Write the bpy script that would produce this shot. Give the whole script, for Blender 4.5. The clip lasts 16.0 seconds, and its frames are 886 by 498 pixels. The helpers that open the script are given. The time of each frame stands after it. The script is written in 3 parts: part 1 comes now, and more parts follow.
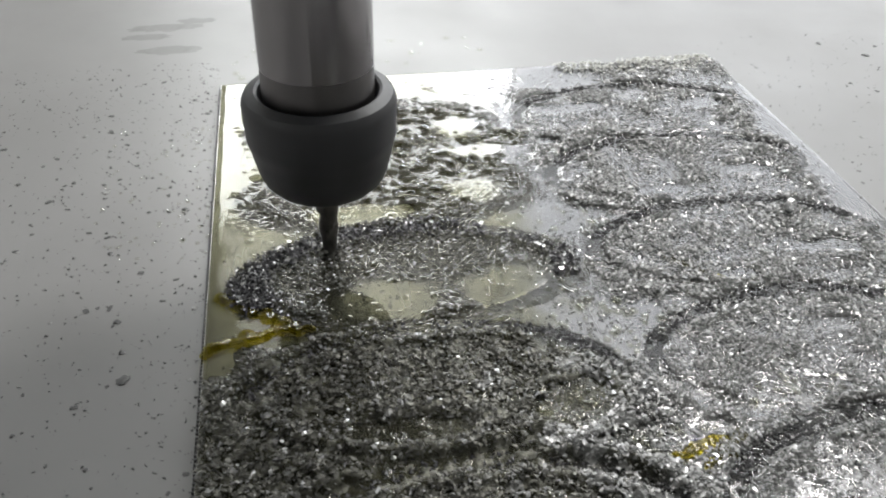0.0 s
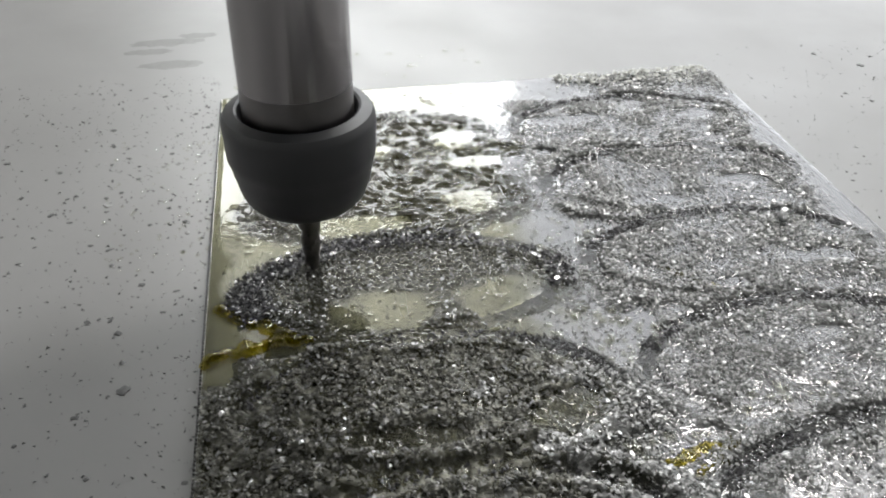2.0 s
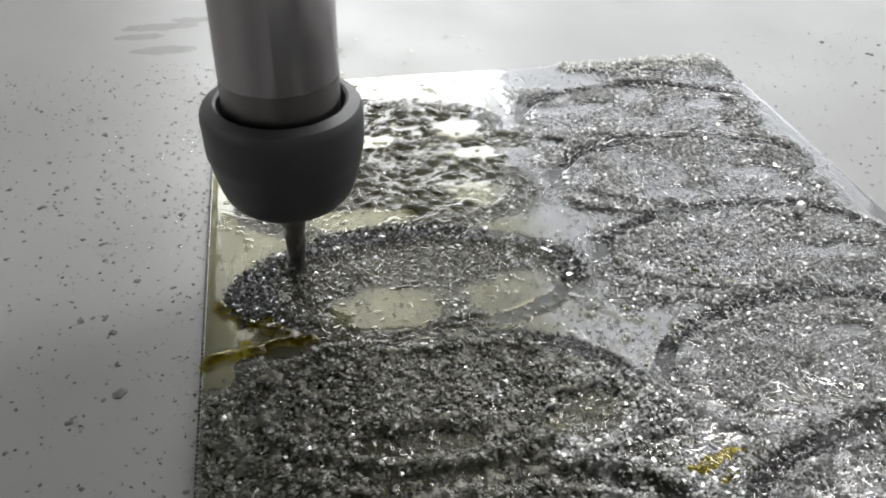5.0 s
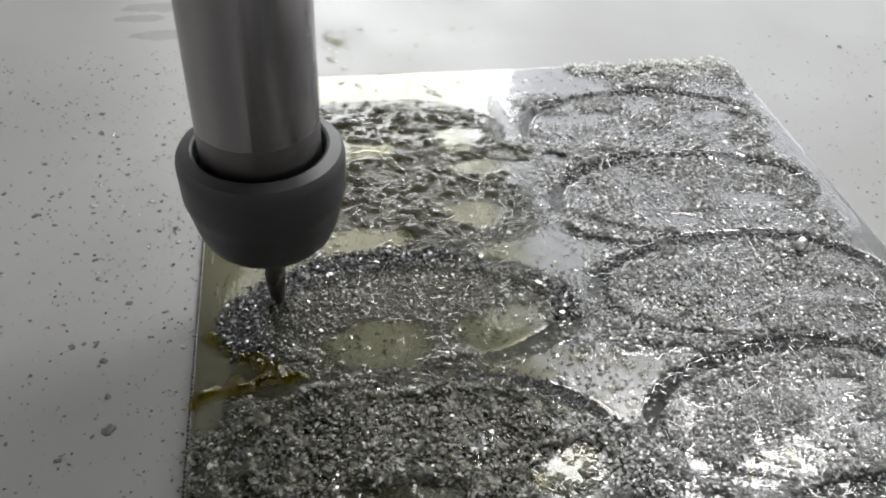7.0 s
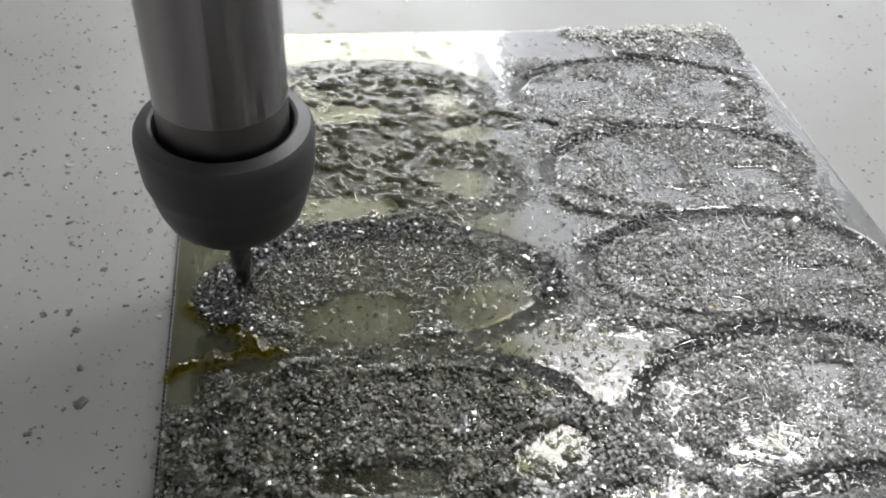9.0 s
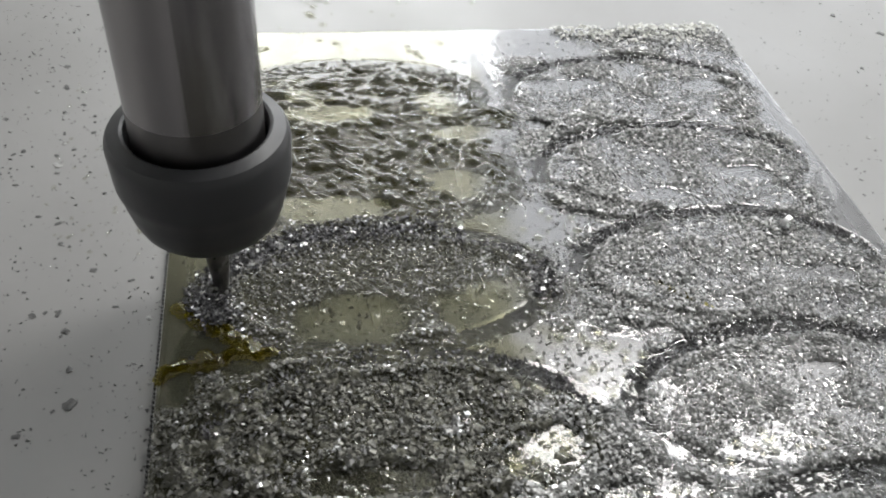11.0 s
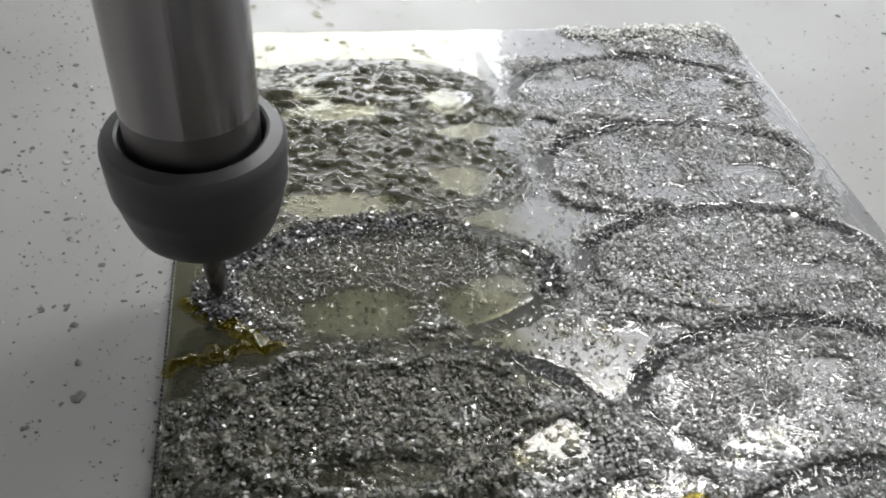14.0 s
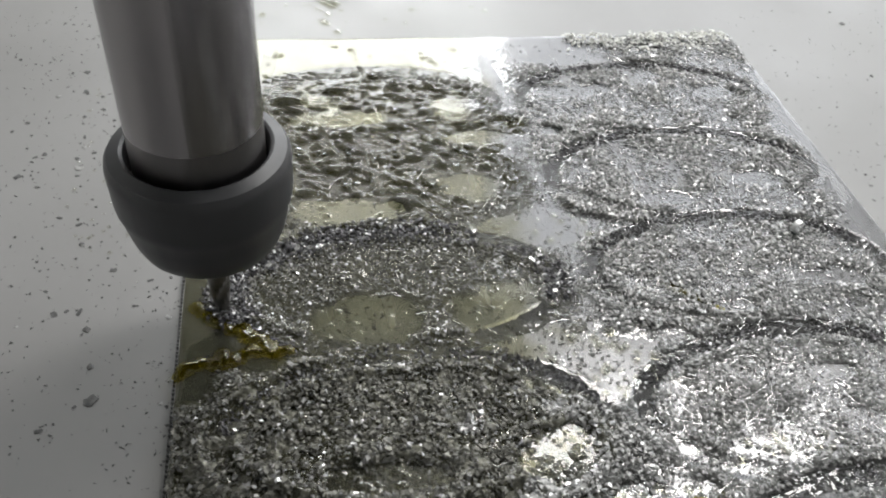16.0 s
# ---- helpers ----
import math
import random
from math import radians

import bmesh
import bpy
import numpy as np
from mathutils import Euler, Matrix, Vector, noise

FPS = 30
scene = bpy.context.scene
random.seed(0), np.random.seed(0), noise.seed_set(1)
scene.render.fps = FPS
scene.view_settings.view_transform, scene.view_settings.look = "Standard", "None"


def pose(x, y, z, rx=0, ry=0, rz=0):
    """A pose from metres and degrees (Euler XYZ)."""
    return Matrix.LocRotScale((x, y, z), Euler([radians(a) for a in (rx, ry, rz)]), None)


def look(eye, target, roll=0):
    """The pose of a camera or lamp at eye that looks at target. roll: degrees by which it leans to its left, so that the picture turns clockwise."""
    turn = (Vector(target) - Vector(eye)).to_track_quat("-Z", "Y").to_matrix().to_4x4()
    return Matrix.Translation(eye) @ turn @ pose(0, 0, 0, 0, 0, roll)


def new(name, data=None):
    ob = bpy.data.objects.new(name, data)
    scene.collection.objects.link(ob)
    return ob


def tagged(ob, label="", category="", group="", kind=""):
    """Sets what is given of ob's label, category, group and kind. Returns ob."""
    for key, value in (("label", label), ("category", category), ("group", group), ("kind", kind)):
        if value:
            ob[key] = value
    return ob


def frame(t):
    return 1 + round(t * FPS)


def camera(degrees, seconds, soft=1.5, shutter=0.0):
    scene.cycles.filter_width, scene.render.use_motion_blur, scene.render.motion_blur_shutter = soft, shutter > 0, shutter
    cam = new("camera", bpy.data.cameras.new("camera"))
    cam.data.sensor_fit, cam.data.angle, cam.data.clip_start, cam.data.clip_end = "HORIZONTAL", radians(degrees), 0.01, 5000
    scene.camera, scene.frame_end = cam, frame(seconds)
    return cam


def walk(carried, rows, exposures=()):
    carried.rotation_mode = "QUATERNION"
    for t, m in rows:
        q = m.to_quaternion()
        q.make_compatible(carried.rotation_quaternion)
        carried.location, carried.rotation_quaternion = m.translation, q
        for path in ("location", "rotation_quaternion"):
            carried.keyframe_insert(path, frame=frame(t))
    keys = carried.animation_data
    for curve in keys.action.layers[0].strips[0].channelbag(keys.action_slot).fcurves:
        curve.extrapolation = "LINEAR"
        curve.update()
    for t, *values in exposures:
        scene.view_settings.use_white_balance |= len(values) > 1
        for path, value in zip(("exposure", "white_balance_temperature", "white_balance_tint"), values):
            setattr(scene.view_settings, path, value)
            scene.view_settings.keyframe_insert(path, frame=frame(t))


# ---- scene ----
cam = camera(56.02, 16.0, soft=2.0)
PATH = [
    (0, (0.02424, -0.27315, 0.12486), (0.3417, 1.3104, -1.0548), 1.42),
    (0.5, (0.02462, -0.2733, 0.12475), (0.3321, 1.3154, -1.0506), 1.22),
    (1, (0.02437, -0.27439, 0.12491), (0.3307, 1.3165, -1.0478), 1.16),
    (1.5, (0.02501, -0.27458, 0.12517), (0.3291, 1.3178, -1.046), 1.00),
    (2, (0.02573, -0.27549, 0.1263), (0.3355, 1.325, -1.0324), 0.90),
    (2.5, (0.02671, -0.27521, 0.12661), (0.3388, 1.3193, -1.0396), 0.90),
    (3, (0.02506, -0.27255, 0.1255), (0.3509, 1.3223, -1.0365), 1.16),
    (3.5, (0.02212, -0.26529, 0.12042), (0.3718, 1.3145, -1.0551), 1.81),
    (5.8, (0.02306, -0.26822, 0.12593), (0.3195, 1.3082, -1.0686), 0.96),
    (6, (0.02401, -0.26466, 0.12694), (0.2902, 1.277, -1.119), 0.66),
    (6.5, (0.02703, -0.25695, 0.13656), (0.3009, 1.2575, -1.1407), 1.56),
    (7, (0.02767, -0.25239, 0.14082), (0.3322, 1.2318, -1.1647), 3.48),
    (7.5, (0.02827, -0.2517, 0.14736), (0.3391, 1.1816, -1.2125), 4.76),
    (8, (0.02658, -0.25217, 0.14848), (0.3424, 1.1607, -1.2314), 5.37),
    (8.5, (0.02764, -0.24669, 0.14287), (0.4055, 1.1475, -1.2404), 7.64),
    (9, (0.02874, -0.24506, 0.14068), (0.3599, 1.1565, -1.2471), 6.06),
    (9.2, (0.02934, -0.24332, 0.14027), (0.3672, 1.1453, -1.2589), 6.36),
    (11.5, (0.02919, -0.24479, 0.13989), (0.3768, 1.1579, -1.2427), 6.33),
    (12, (0.02887, -0.24484, 0.14014), (0.3787, 1.1587, -1.241), 6.42),
    (12.5, (0.02916, -0.24472, 0.14082), (0.3756, 1.1618, -1.2382), 6.13),
    (13, (0.02849, -0.24662, 0.14005), (0.3505, 1.1697, -1.2348), 5.66),
    (13.5, (0.02997, -0.24573, 0.13803), (0.3745, 1.1613, -1.241), 6.29),
    (14, (0.02839, -0.24662, 0.13861), (0.3658, 1.1647, -1.2378), 6.09),
    (14.5, (0.02726, -0.24756, 0.14031), (0.3609, 1.1652, -1.2355), 6.09),
    (15, (0.0276, -0.24635, 0.13915), (0.3579, 1.167, -1.2369), 6.07),
    (15.5, (0.02738, -0.24699, 0.13948), (0.3574, 1.1702, -1.2326), 6.00),
    (16, (0.02726, -0.24763, 0.14026), (0.356, 1.1724, -1.2292), 5.93),
]
walk(cam, [(t, look(eye, target, roll)) for t, eye, target, roll in PATH],
     exposures=[(0.0, -0.25), (7.0, -0.2), (16.0, -0.17)])

# ---- world, window light, ceiling light, added fill lamps ----
world = bpy.data.worlds.new("sky")
world.use_nodes = True
scene.world = world
wn = world.node_tree.nodes
sky = wn.new("ShaderNodeTexSky")
sky.sky_type = "NISHITA"
sky.sun_disc = False
sky.sun_elevation = radians(35)
sky.sun_rotation = radians(120)
world.node_tree.links.new(sky.outputs[0], wn["Background"].inputs[0])
wn["Background"].inputs[1].default_value = 0.08


def area_lamp(name, where, aim, width, height, watts, colour):
    data = bpy.data.lights.new(name, "AREA")
    data.shape, data.size, data.size_y = "RECTANGLE", width, height
    data.energy, data.color = watts, colour
    ob = new(name, data)
    ob.matrix_world = look(where, aim)
    return ob


WIN_X0, WIN_X1, WIN_Z0, WIN_Z1, WALL_N = -0.28, 0.74, 0.86, 1.52, 2.2
area_lamp("window_daylight", ((WIN_X0 + WIN_X1) / 2, WALL_N + 0.03, (WIN_Z0 + WIN_Z1) / 2),
          ((WIN_X0 + WIN_X1) / 2, 0, (WIN_Z0 + WIN_Z1) / 2), WIN_X1 - WIN_X0 - 0.004, WIN_Z1 - WIN_Z0 - 0.02, 36, (0.97, 0.99, 1.0))
# added fill above the window, so the left pools reflect brighter
area_lamp("upper_fill", (0.2, WALL_N + 0.03, 1.92), (0.2, 0, 1.92), 1.07, 0.74, 14, (1.0, 0.99, 0.92))
area_lamp("ceiling_light_glow", (0.9, 0.76, 1.63), (0.9, 0.76, 0), 0.70, 0.40, 29, (1.0, 0.98, 0.95))
# added fill on the far wall, brightens reflections on the plate's right
area_lamp("right_fill", (1.565, WALL_N + 0.03, 1.51), (1.565, 0, 1.51), 1.634, 2.1, 47, (0.975, 0.988, 1.0))
# added fill from the east, lifts the right pools and shades leftwards
area_lamp("side_fill", (2.43, 0.9525, 1.84), (0, 0.9525, 1.84), 1.28, 1.46, 30, (0.97, 0.985, 1.0))

# ---- materials ----


def material(name):
    m = bpy.data.materials.new(name)
    m.use_nodes = True
    return m, m.node_tree.nodes, m.node_tree.links, m.node_tree.nodes["Principled BSDF"]


def ramp(nodes, links, source, stops):
    r = nodes.new("ShaderNodeValToRGB")
    while len(r.color_ramp.elements) < len(stops):
        r.color_ramp.elements.new(0.5)
    for e, (p, c) in zip(r.color_ramp.elements, stops):
        e.position, e.color = p, (*c, 1)
    links.new(source, r.inputs[0])
    return r.outputs[0]


def noise_tex(nodes, links, scale, detail=4.0, stretch=(1, 1, 1), rough=0.55):
    co = nodes.new("ShaderNodeTexCoord")
    mp = nodes.new("ShaderNodeMapping")
    mp.inputs["Scale"].default_value = stretch
    n = nodes.new("ShaderNodeTexNoise")
    n.inputs["Scale"].default_value = scale
    n.inputs["Detail"].default_value = detail
    n.inputs["Roughness"].default_value = rough
    links.new(co.outputs["Object"], mp.inputs[0])
    links.new(mp.outputs[0], n.inputs["Vector"])
    return n.outputs["Fac"]


def bump(nodes, links, source, bsdf, strength, distance):
    b = nodes.new("ShaderNodeBump")
    b.inputs["Strength"].default_value = strength
    b.inputs["Distance"].default_value = distance
    links.new(source, b.inputs["Height"])
    links.new(b.outputs[0], bsdf.inputs["Normal"])


def surface(name, colours, metal, roughs, scale, stretch=(1, 1, 1), fine=None, fine_strength=0.2, fine_distance=0.0001, spec=0.5):
    """A surface with mottled colour and gloss at one size, and fine relief at another."""
    m, n, l, b = material(name)
    f = noise_tex(n, l, scale, 5, stretch)
    l.new(ramp(n, l, f, [(0.3, colours[0]), (0.7, colours[1])]), b.inputs["Base Color"])
    g = noise_tex(n, l, scale * 2.7, 3, stretch)
    l.new(ramp(n, l, g, [(0.3, (roughs[0],) * 3), (0.7, (roughs[1],) * 3)]), b.inputs["Roughness"])
    b.inputs["Metallic"].default_value = metal
    b.inputs["Specular IOR Level"].default_value = spec
    if fine:
        bump(n, l, noise_tex(n, l, fine, 3, stretch), b, fine_strength, fine_distance)
    return m


def chip_material(name, low, high, rough, hue=(1.0, 1.0, 0.98)):
    """Bright swarf, each flake a little different."""
    m, n, l, b = material(name)
    geo = n.new("ShaderNodeNewGeometry")
    l.new(ramp(n, l, geo.outputs["Random Per Island"], [(0.0, tuple(low * h for h in hue)), (0.8, tuple((low + high) / 2 * h for h in hue)), (1.0, (high,) * 3)]), b.inputs["Base Color"])
    l.new(ramp(n, l, noise_tex(n, l, 900, 2), [(0.3, (rough * 0.6,) * 3), (0.7, (rough * 1.5,) * 3)]), b.inputs["Roughness"])
    b.inputs["Metallic"].default_value = 1.0
    return m


def oil_material(name, tints, scale, ripple, rough=0.02, ior=1.46, cloud=None, share=0.2, thin=None):
    """A clear fluid film: tinted light passes, the surface gleams. thin: tint and share of the fluid away from the ovals in work."""
    m, n, l, b = material(name)
    n.remove(b)
    clear, gloss, mix, fres = (n.new("ShaderNode" + k) for k in ("BsdfTransparent", "BsdfGlossy", "MixShader", "LayerWeight"))
    tint = ramp(n, l, noise_tex(n, l, scale, 3), [(0.35, tints[0]), (0.65, tints[1])])
    amount = None
    if thin:
        co, xyz, add, span, blend = (n.new("ShaderNode" + k) for k in ("TexCoord", "SeparateXYZ", "Math", "MapRange", "MixRGB"))
        l.new(co.outputs["Object"], xyz.inputs[0])
        wob = n.new("ShaderNodeMath")
        wob.operation, wob.inputs[1].default_value = "MULTIPLY", 0.07
        l.new(noise_tex(n, l, 60, 4), wob.inputs[0])
        l.new(xyz.outputs["X"], add.inputs[0])
        l.new(wob.outputs[0], add.inputs[1])
        span.interpolation_type = "SMOOTHSTEP"
        for k, v in zip((1, 2, 3, 4), (0.100, 0.126, 1.0, 0.0)):
            span.inputs[k].default_value = v
        l.new(add.outputs[0], span.inputs[0])
        amount = span.outputs[0]
        blend.inputs[1].default_value = (*thin[0], 1)
        l.new(amount, blend.inputs[0])
        l.new(tint, blend.inputs[2])
        tint = blend.outputs[0]
    l.new(tint, clear.inputs[0])
    gloss.inputs["Roughness"].default_value = rough
    bp = n.new("ShaderNodeBump")
    bp.inputs["Strength"].default_value = ripple
    bp.inputs["Distance"].default_value = 0.0003
    l.new(noise_tex(n, l, 700, 2), bp.inputs["Height"])
    for s in (gloss, fres):
        l.new(bp.outputs[0], s.inputs["Normal"])
    # the gleam of a smooth fluid: faint when seen from above, strong at a slant
    rise = n.new("ShaderNodeMath")
    rise.operation, rise.inputs[1].default_value = "POWER", 5.0
    gleam = n.new("ShaderNodeMapRange")
    gleam.inputs[3].default_value, gleam.inputs[4].default_value = ((ior - 1) / (ior + 1)) ** 2, 1.0
    l.new(fres.outputs["Facing"], rise.inputs[0])
    l.new(rise.outputs[0], gleam.inputs[0])
    l.new(gleam.outputs[0], mix.inputs[0])
    if cloud:
        milk, both = n.new("ShaderNodeBsdfTranslucent"), n.new("ShaderNodeMixShader")
        dull, two = n.new("ShaderNodeBsdfDiffuse"), n.new("ShaderNodeMixShader")
        milk.inputs[0].default_value = dull.inputs[0].default_value = (*cloud, 1)
        l.new(milk.outputs[0], two.inputs[1])
        l.new(dull.outputs[0], two.inputs[2])
        both.inputs[0].default_value = share
        if amount:
            dose = n.new("ShaderNodeMapRange")
            dose.inputs[3].default_value, dose.inputs[4].default_value = thin[1], share
            l.new(amount, dose.inputs[0])
            l.new(dose.outputs[0], both.inputs[0])
        l.new(clear.outputs[0], both.inputs[1])
        l.new(two.outputs[0], both.inputs[2])
        l.new(both.outputs[0], mix.inputs[1])
    else:
        l.new(clear.outputs[0], mix.inputs[1])
    l.new(gloss.outputs[0], mix.inputs[2])
    l.new(mix.outputs[0], n["Material Output"].inputs[0])
    return m


M_BOARD = surface("pale_laminate", ((0.185, 0.183, 0.18), (0.22, 0.218, 0.215)), 0.0, (0.33, 0.45), 9, fine=420, fine_strength=0.08, spec=0.4)
M_PLATE = surface("milled_aluminium", ((0.34, 0.34, 0.345), (0.41, 0.41, 0.415)), 1.0, (0.2, 0.3), 60, (1, 0.15, 1), 900, 0.03)
# near-black, for the oval grooves and the plate's side skirt
M_GROOVE = surface("dark_groove_and_side", ((0.022, 0.022, 0.02), (0.06, 0.059, 0.055)), 0.0, (0.45, 0.65), 500, fine=2500, fine_strength=0.5)
M_BED = surface("packed_wet_swarf", ((0.16, 0.16, 0.155), (0.30, 0.30, 0.29)), 1.0, (0.3, 0.5), 420, fine=1600, fine_strength=0.8, fine_distance=0.0003)
M_BED_DARK = surface("packed_oily_swarf", ((0.065, 0.064, 0.048), (0.15, 0.147, 0.118)), 0.35, (0.25, 0.45), 420, fine=1600, fine_strength=0.8, fine_distance=0.0003)
M_CHIP = chip_material("bright_swarf", 0.45, 0.85, 0.36)
M_CHIP_DARK = chip_material("oily_swarf", 0.09, 0.27, 0.6, (1.0, 0.985, 0.88))
M_CHIP_MID = chip_material("grey_swarf", 0.24, 0.5, 0.66)
M_SLUDGE = surface("oily_swarf_sludge", ((0.035, 0.033, 0.006), (0.085, 0.08, 0.02)), 0.0, (0.4, 0.6), 260, fine=1400, fine_strength=0.5, fine_distance=0.0003, spec=0.1)
M_PALE = chip_material("pale_swarf", 0.55, 0.85, 0.7, (1.0, 1.0, 0.94))
M_PALE.node_tree.nodes["Principled BSDF"].inputs["Metallic"].default_value = 0.1
M_FRESH = chip_material("fresh_swarf", 0.06, 0.22, 0.6, (1.0, 0.98, 1.02))
M_CURL = surface("clean_aluminium_curl", ((0.75, 0.75, 0.75), (0.88, 0.88, 0.88)), 0.6, (0.4, 0.55), 900)
M_SPECK = surface("dull_swarf", ((0.035, 0.035, 0.035), (0.10, 0.10, 0.098)), 0.2, (0.35, 0.55), 900)
M_OIL = oil_material("cutting_oil_film", ((0.48, 0.475, 0.375), (0.345, 0.34, 0.26)), 90, 0.05, cloud=(0.20, 0.198, 0.155), share=0.25, thin=((0.49, 0.49, 0.492), 0.03))
M_AMBER = oil_material("amber_cutting_oil", ((0.78, 0.71, 0.16), (0.56, 0.49, 0.07)), 200, 0.2, cloud=(0.22, 0.175, 0.015), share=0.1)
M_DROP = oil_material("clear_droplet", ((0.90, 0.90, 0.86), (0.78, 0.78, 0.72)), 200, 0.0)
M_STAIN = surface("dried_coolant_stain", ((0.15, 0.149, 0.147), (0.185, 0.183, 0.18)), 0.0, (0.42, 0.55), 90, spec=0.35)
M_NUT = surface("black_oxide_steel", ((0.038, 0.038, 0.040), (0.052, 0.052, 0.0545)), 0.0, (0.36, 0.5), 60, (1, 1, 0.05), 600, 0.06, spec=0.4)
M_SHAFT = surface("ground_steel", ((0.30, 0.286, 0.29), (0.37, 0.354, 0.358)), 1.0, (0.14, 0.22), 50, (1, 1, 0.02), 500, 0.05)
# steel darkened to paint the reflection band round the shaft's foot; also on the collet
M_SHADED_STEEL = surface("shadowed_dark_steel", ((0.17, 0.162, 0.16), (0.23, 0.22, 0.218)), 1.0, (0.28, 0.4), 60)
M_BODY = surface("dark_spindle_housing", ((0.03, 0.03, 0.032), (0.05, 0.05, 0.052)), 0.6, (0.3, 0.45), 40)
M_BIT = surface("carbide", ((0.16, 0.155, 0.15), (0.28, 0.27, 0.26)), 1.0, (0.25, 0.4), 300)
M_WALL = surface("painted_wall", ((0.72, 0.72, 0.71), (0.8, 0.8, 0.79)), 0.0, (0.6, 0.8), 3, fine=60)
# tone set by what shaft and chips should mirror
M_DARKWALL = surface("dark_reflected_wall", ((0.24, 0.24, 0.24), (0.29, 0.29, 0.288)), 0.0, (0.6, 0.8), 3, fine=60)
M_FLOOR = surface("concrete_floor", ((0.22, 0.22, 0.21), (0.30, 0.295, 0.285)), 0.0, (0.5, 0.7), 4, fine=90)
M_FRAME = surface("white_frame", ((0.7, 0.7, 0.69), (0.78, 0.78, 0.77)), 0.0, (0.3, 0.45), 20)
M_BASE = surface("grey_machine_paint", ((0.20, 0.205, 0.21), (0.26, 0.265, 0.27)), 0.0, (0.4, 0.55), 15)

# ---- mesh helpers ----


def part(name, bm, mat, parent=None, label="", smooth=False):
    me = bpy.data.meshes.new(name)
    bm.to_mesh(me)
    bm.free()
    me.materials.append(mat)
    if smooth:
        me.polygons.foreach_set("use_smooth", [True] * len(me.polygons))
        me.set_sharp_from_angle(angle=radians(28))
    ob = new(name, me)
    ob.parent = parent
    return tagged(ob, label) if label else ob


def add_box(bm, x0, x1, y0, y1, z0, z1, bevel=0.0):
    r = bmesh.ops.create_cube(bm, size=1.0, matrix=Matrix.LocRotScale(((x0 + x1) / 2, (y0 + y1) / 2, (z0 + z1) / 2), None, (x1 - x0, y1 - y0, z1 - z0)))
    if bevel:
        edges = list({e for v in r["verts"] for e in v.link_edges})
        bmesh.ops.bevel(bm, geom=edges, offset=bevel, segments=3, affect="EDGES", profile=0.5)


def box(name, x0, x1, y0, y1, z0, z1, mat, parent=None, bevel=0.0, label=""):
    bm = bmesh.new()
    add_box(bm, x0, x1, y0, y1, z0, z1, bevel)
    return part(name, bm, mat, parent, label)


def lathe(profile, n=96):
    """Turn a profile of (radius, height) round the z axis."""
    bm = bmesh.new()
    rings = []
    for r, z in profile:
        rings.append([bm.verts.new((r * math.cos(2 * math.pi * i / n), r * math.sin(2 * math.pi * i / n), z)) for i in range(n)])
    for a, b in zip(rings, rings[1:]):
        for i in range(n):
            bm.faces.new((a[i], a[(i + 1) % n], b[(i + 1) % n], b[i]))
    bm.faces.new(list(reversed(rings[0])))
    bm.faces.new(rings[-1])
    bmesh.ops.recalc_face_normals(bm, faces=bm.faces[:])
    return bm


def raw_mesh(name, verts, faces, mats, index=None, smooth=False):
    """A mesh from arrays; faces is an array of one face size."""
    me = bpy.data.meshes.new(name)
    k = faces.shape[1]
    me.vertices.add(len(verts))
    me.vertices.foreach_set("co", np.ascontiguousarray(verts, dtype=np.float32).ravel())
    me.loops.add(faces.size)
    me.loops.foreach_set("vertex_index", np.ascontiguousarray(faces, dtype=np.int32).ravel())
    me.polygons.add(len(faces))
    me.polygons.foreach_set("loop_start", np.arange(0, faces.size, k, dtype=np.int32))
    for m in mats:
        me.materials.append(m)
    if index is not None:
        me.polygons.foreach_set("material_index", np.ascontiguousarray(index, dtype=np.int32))
    me.polygons.foreach_set("use_smooth", np.full(len(faces), smooth))
    me.update(calc_edges=True)
    return new(name, me)


rng = np.random.default_rng(7)
LATTICE = rng.random((256, 256))


def lump(x, y, size, shift=0):
    """Smooth noise from 0 to 1 with lumps of that size."""
    u, v = np.asarray(x) / size + 37.3 * shift + 500, np.asarray(y) / size + 17.9 * shift + 500
    i, j = np.floor(u).astype(int), np.floor(v).astype(int)
    a, b = u - i, v - j
    a, b = a * a * (3 - 2 * a), b * b * (3 - 2 * b)
    g = lambda p, q: LATTICE[(i + p) % 256, (j + q) % 256]
    return (g(0, 0) * (1 - a) + g(1, 0) * a) * (1 - b) + (g(0, 1) * (1 - a) + g(1, 1) * a) * b


def fbm(x, y, size, octaves=3, shift=0):
    total, amp, out = 0, 1, 0
    for k in range(octaves):
        out = out + amp * lump(x, y, size / 2 ** k, shift + 3 * k)
        total, amp = total + amp, amp * 0.5
    return out / total


def step(a, b, x):
    k = np.clip((x - a) / (b - a), 0, 1)
    return k * k * (3 - 2 * k)


# ---- the lay of the plate: ovals, grooves, pools, heaps ----
PLATE_W, PLATE_D, PLATE_T = 0.180, 0.300, 0.0015
BED_Z = -PLATE_T
OVAL_A, OVAL_B = 0.0395, 0.0195
OVALS = [(cx, cy) for cx in (0.048, 0.1345) for cy in (-0.0385, -0.0765, -0.1145, -0.1545, -0.1935, -0.2325)]
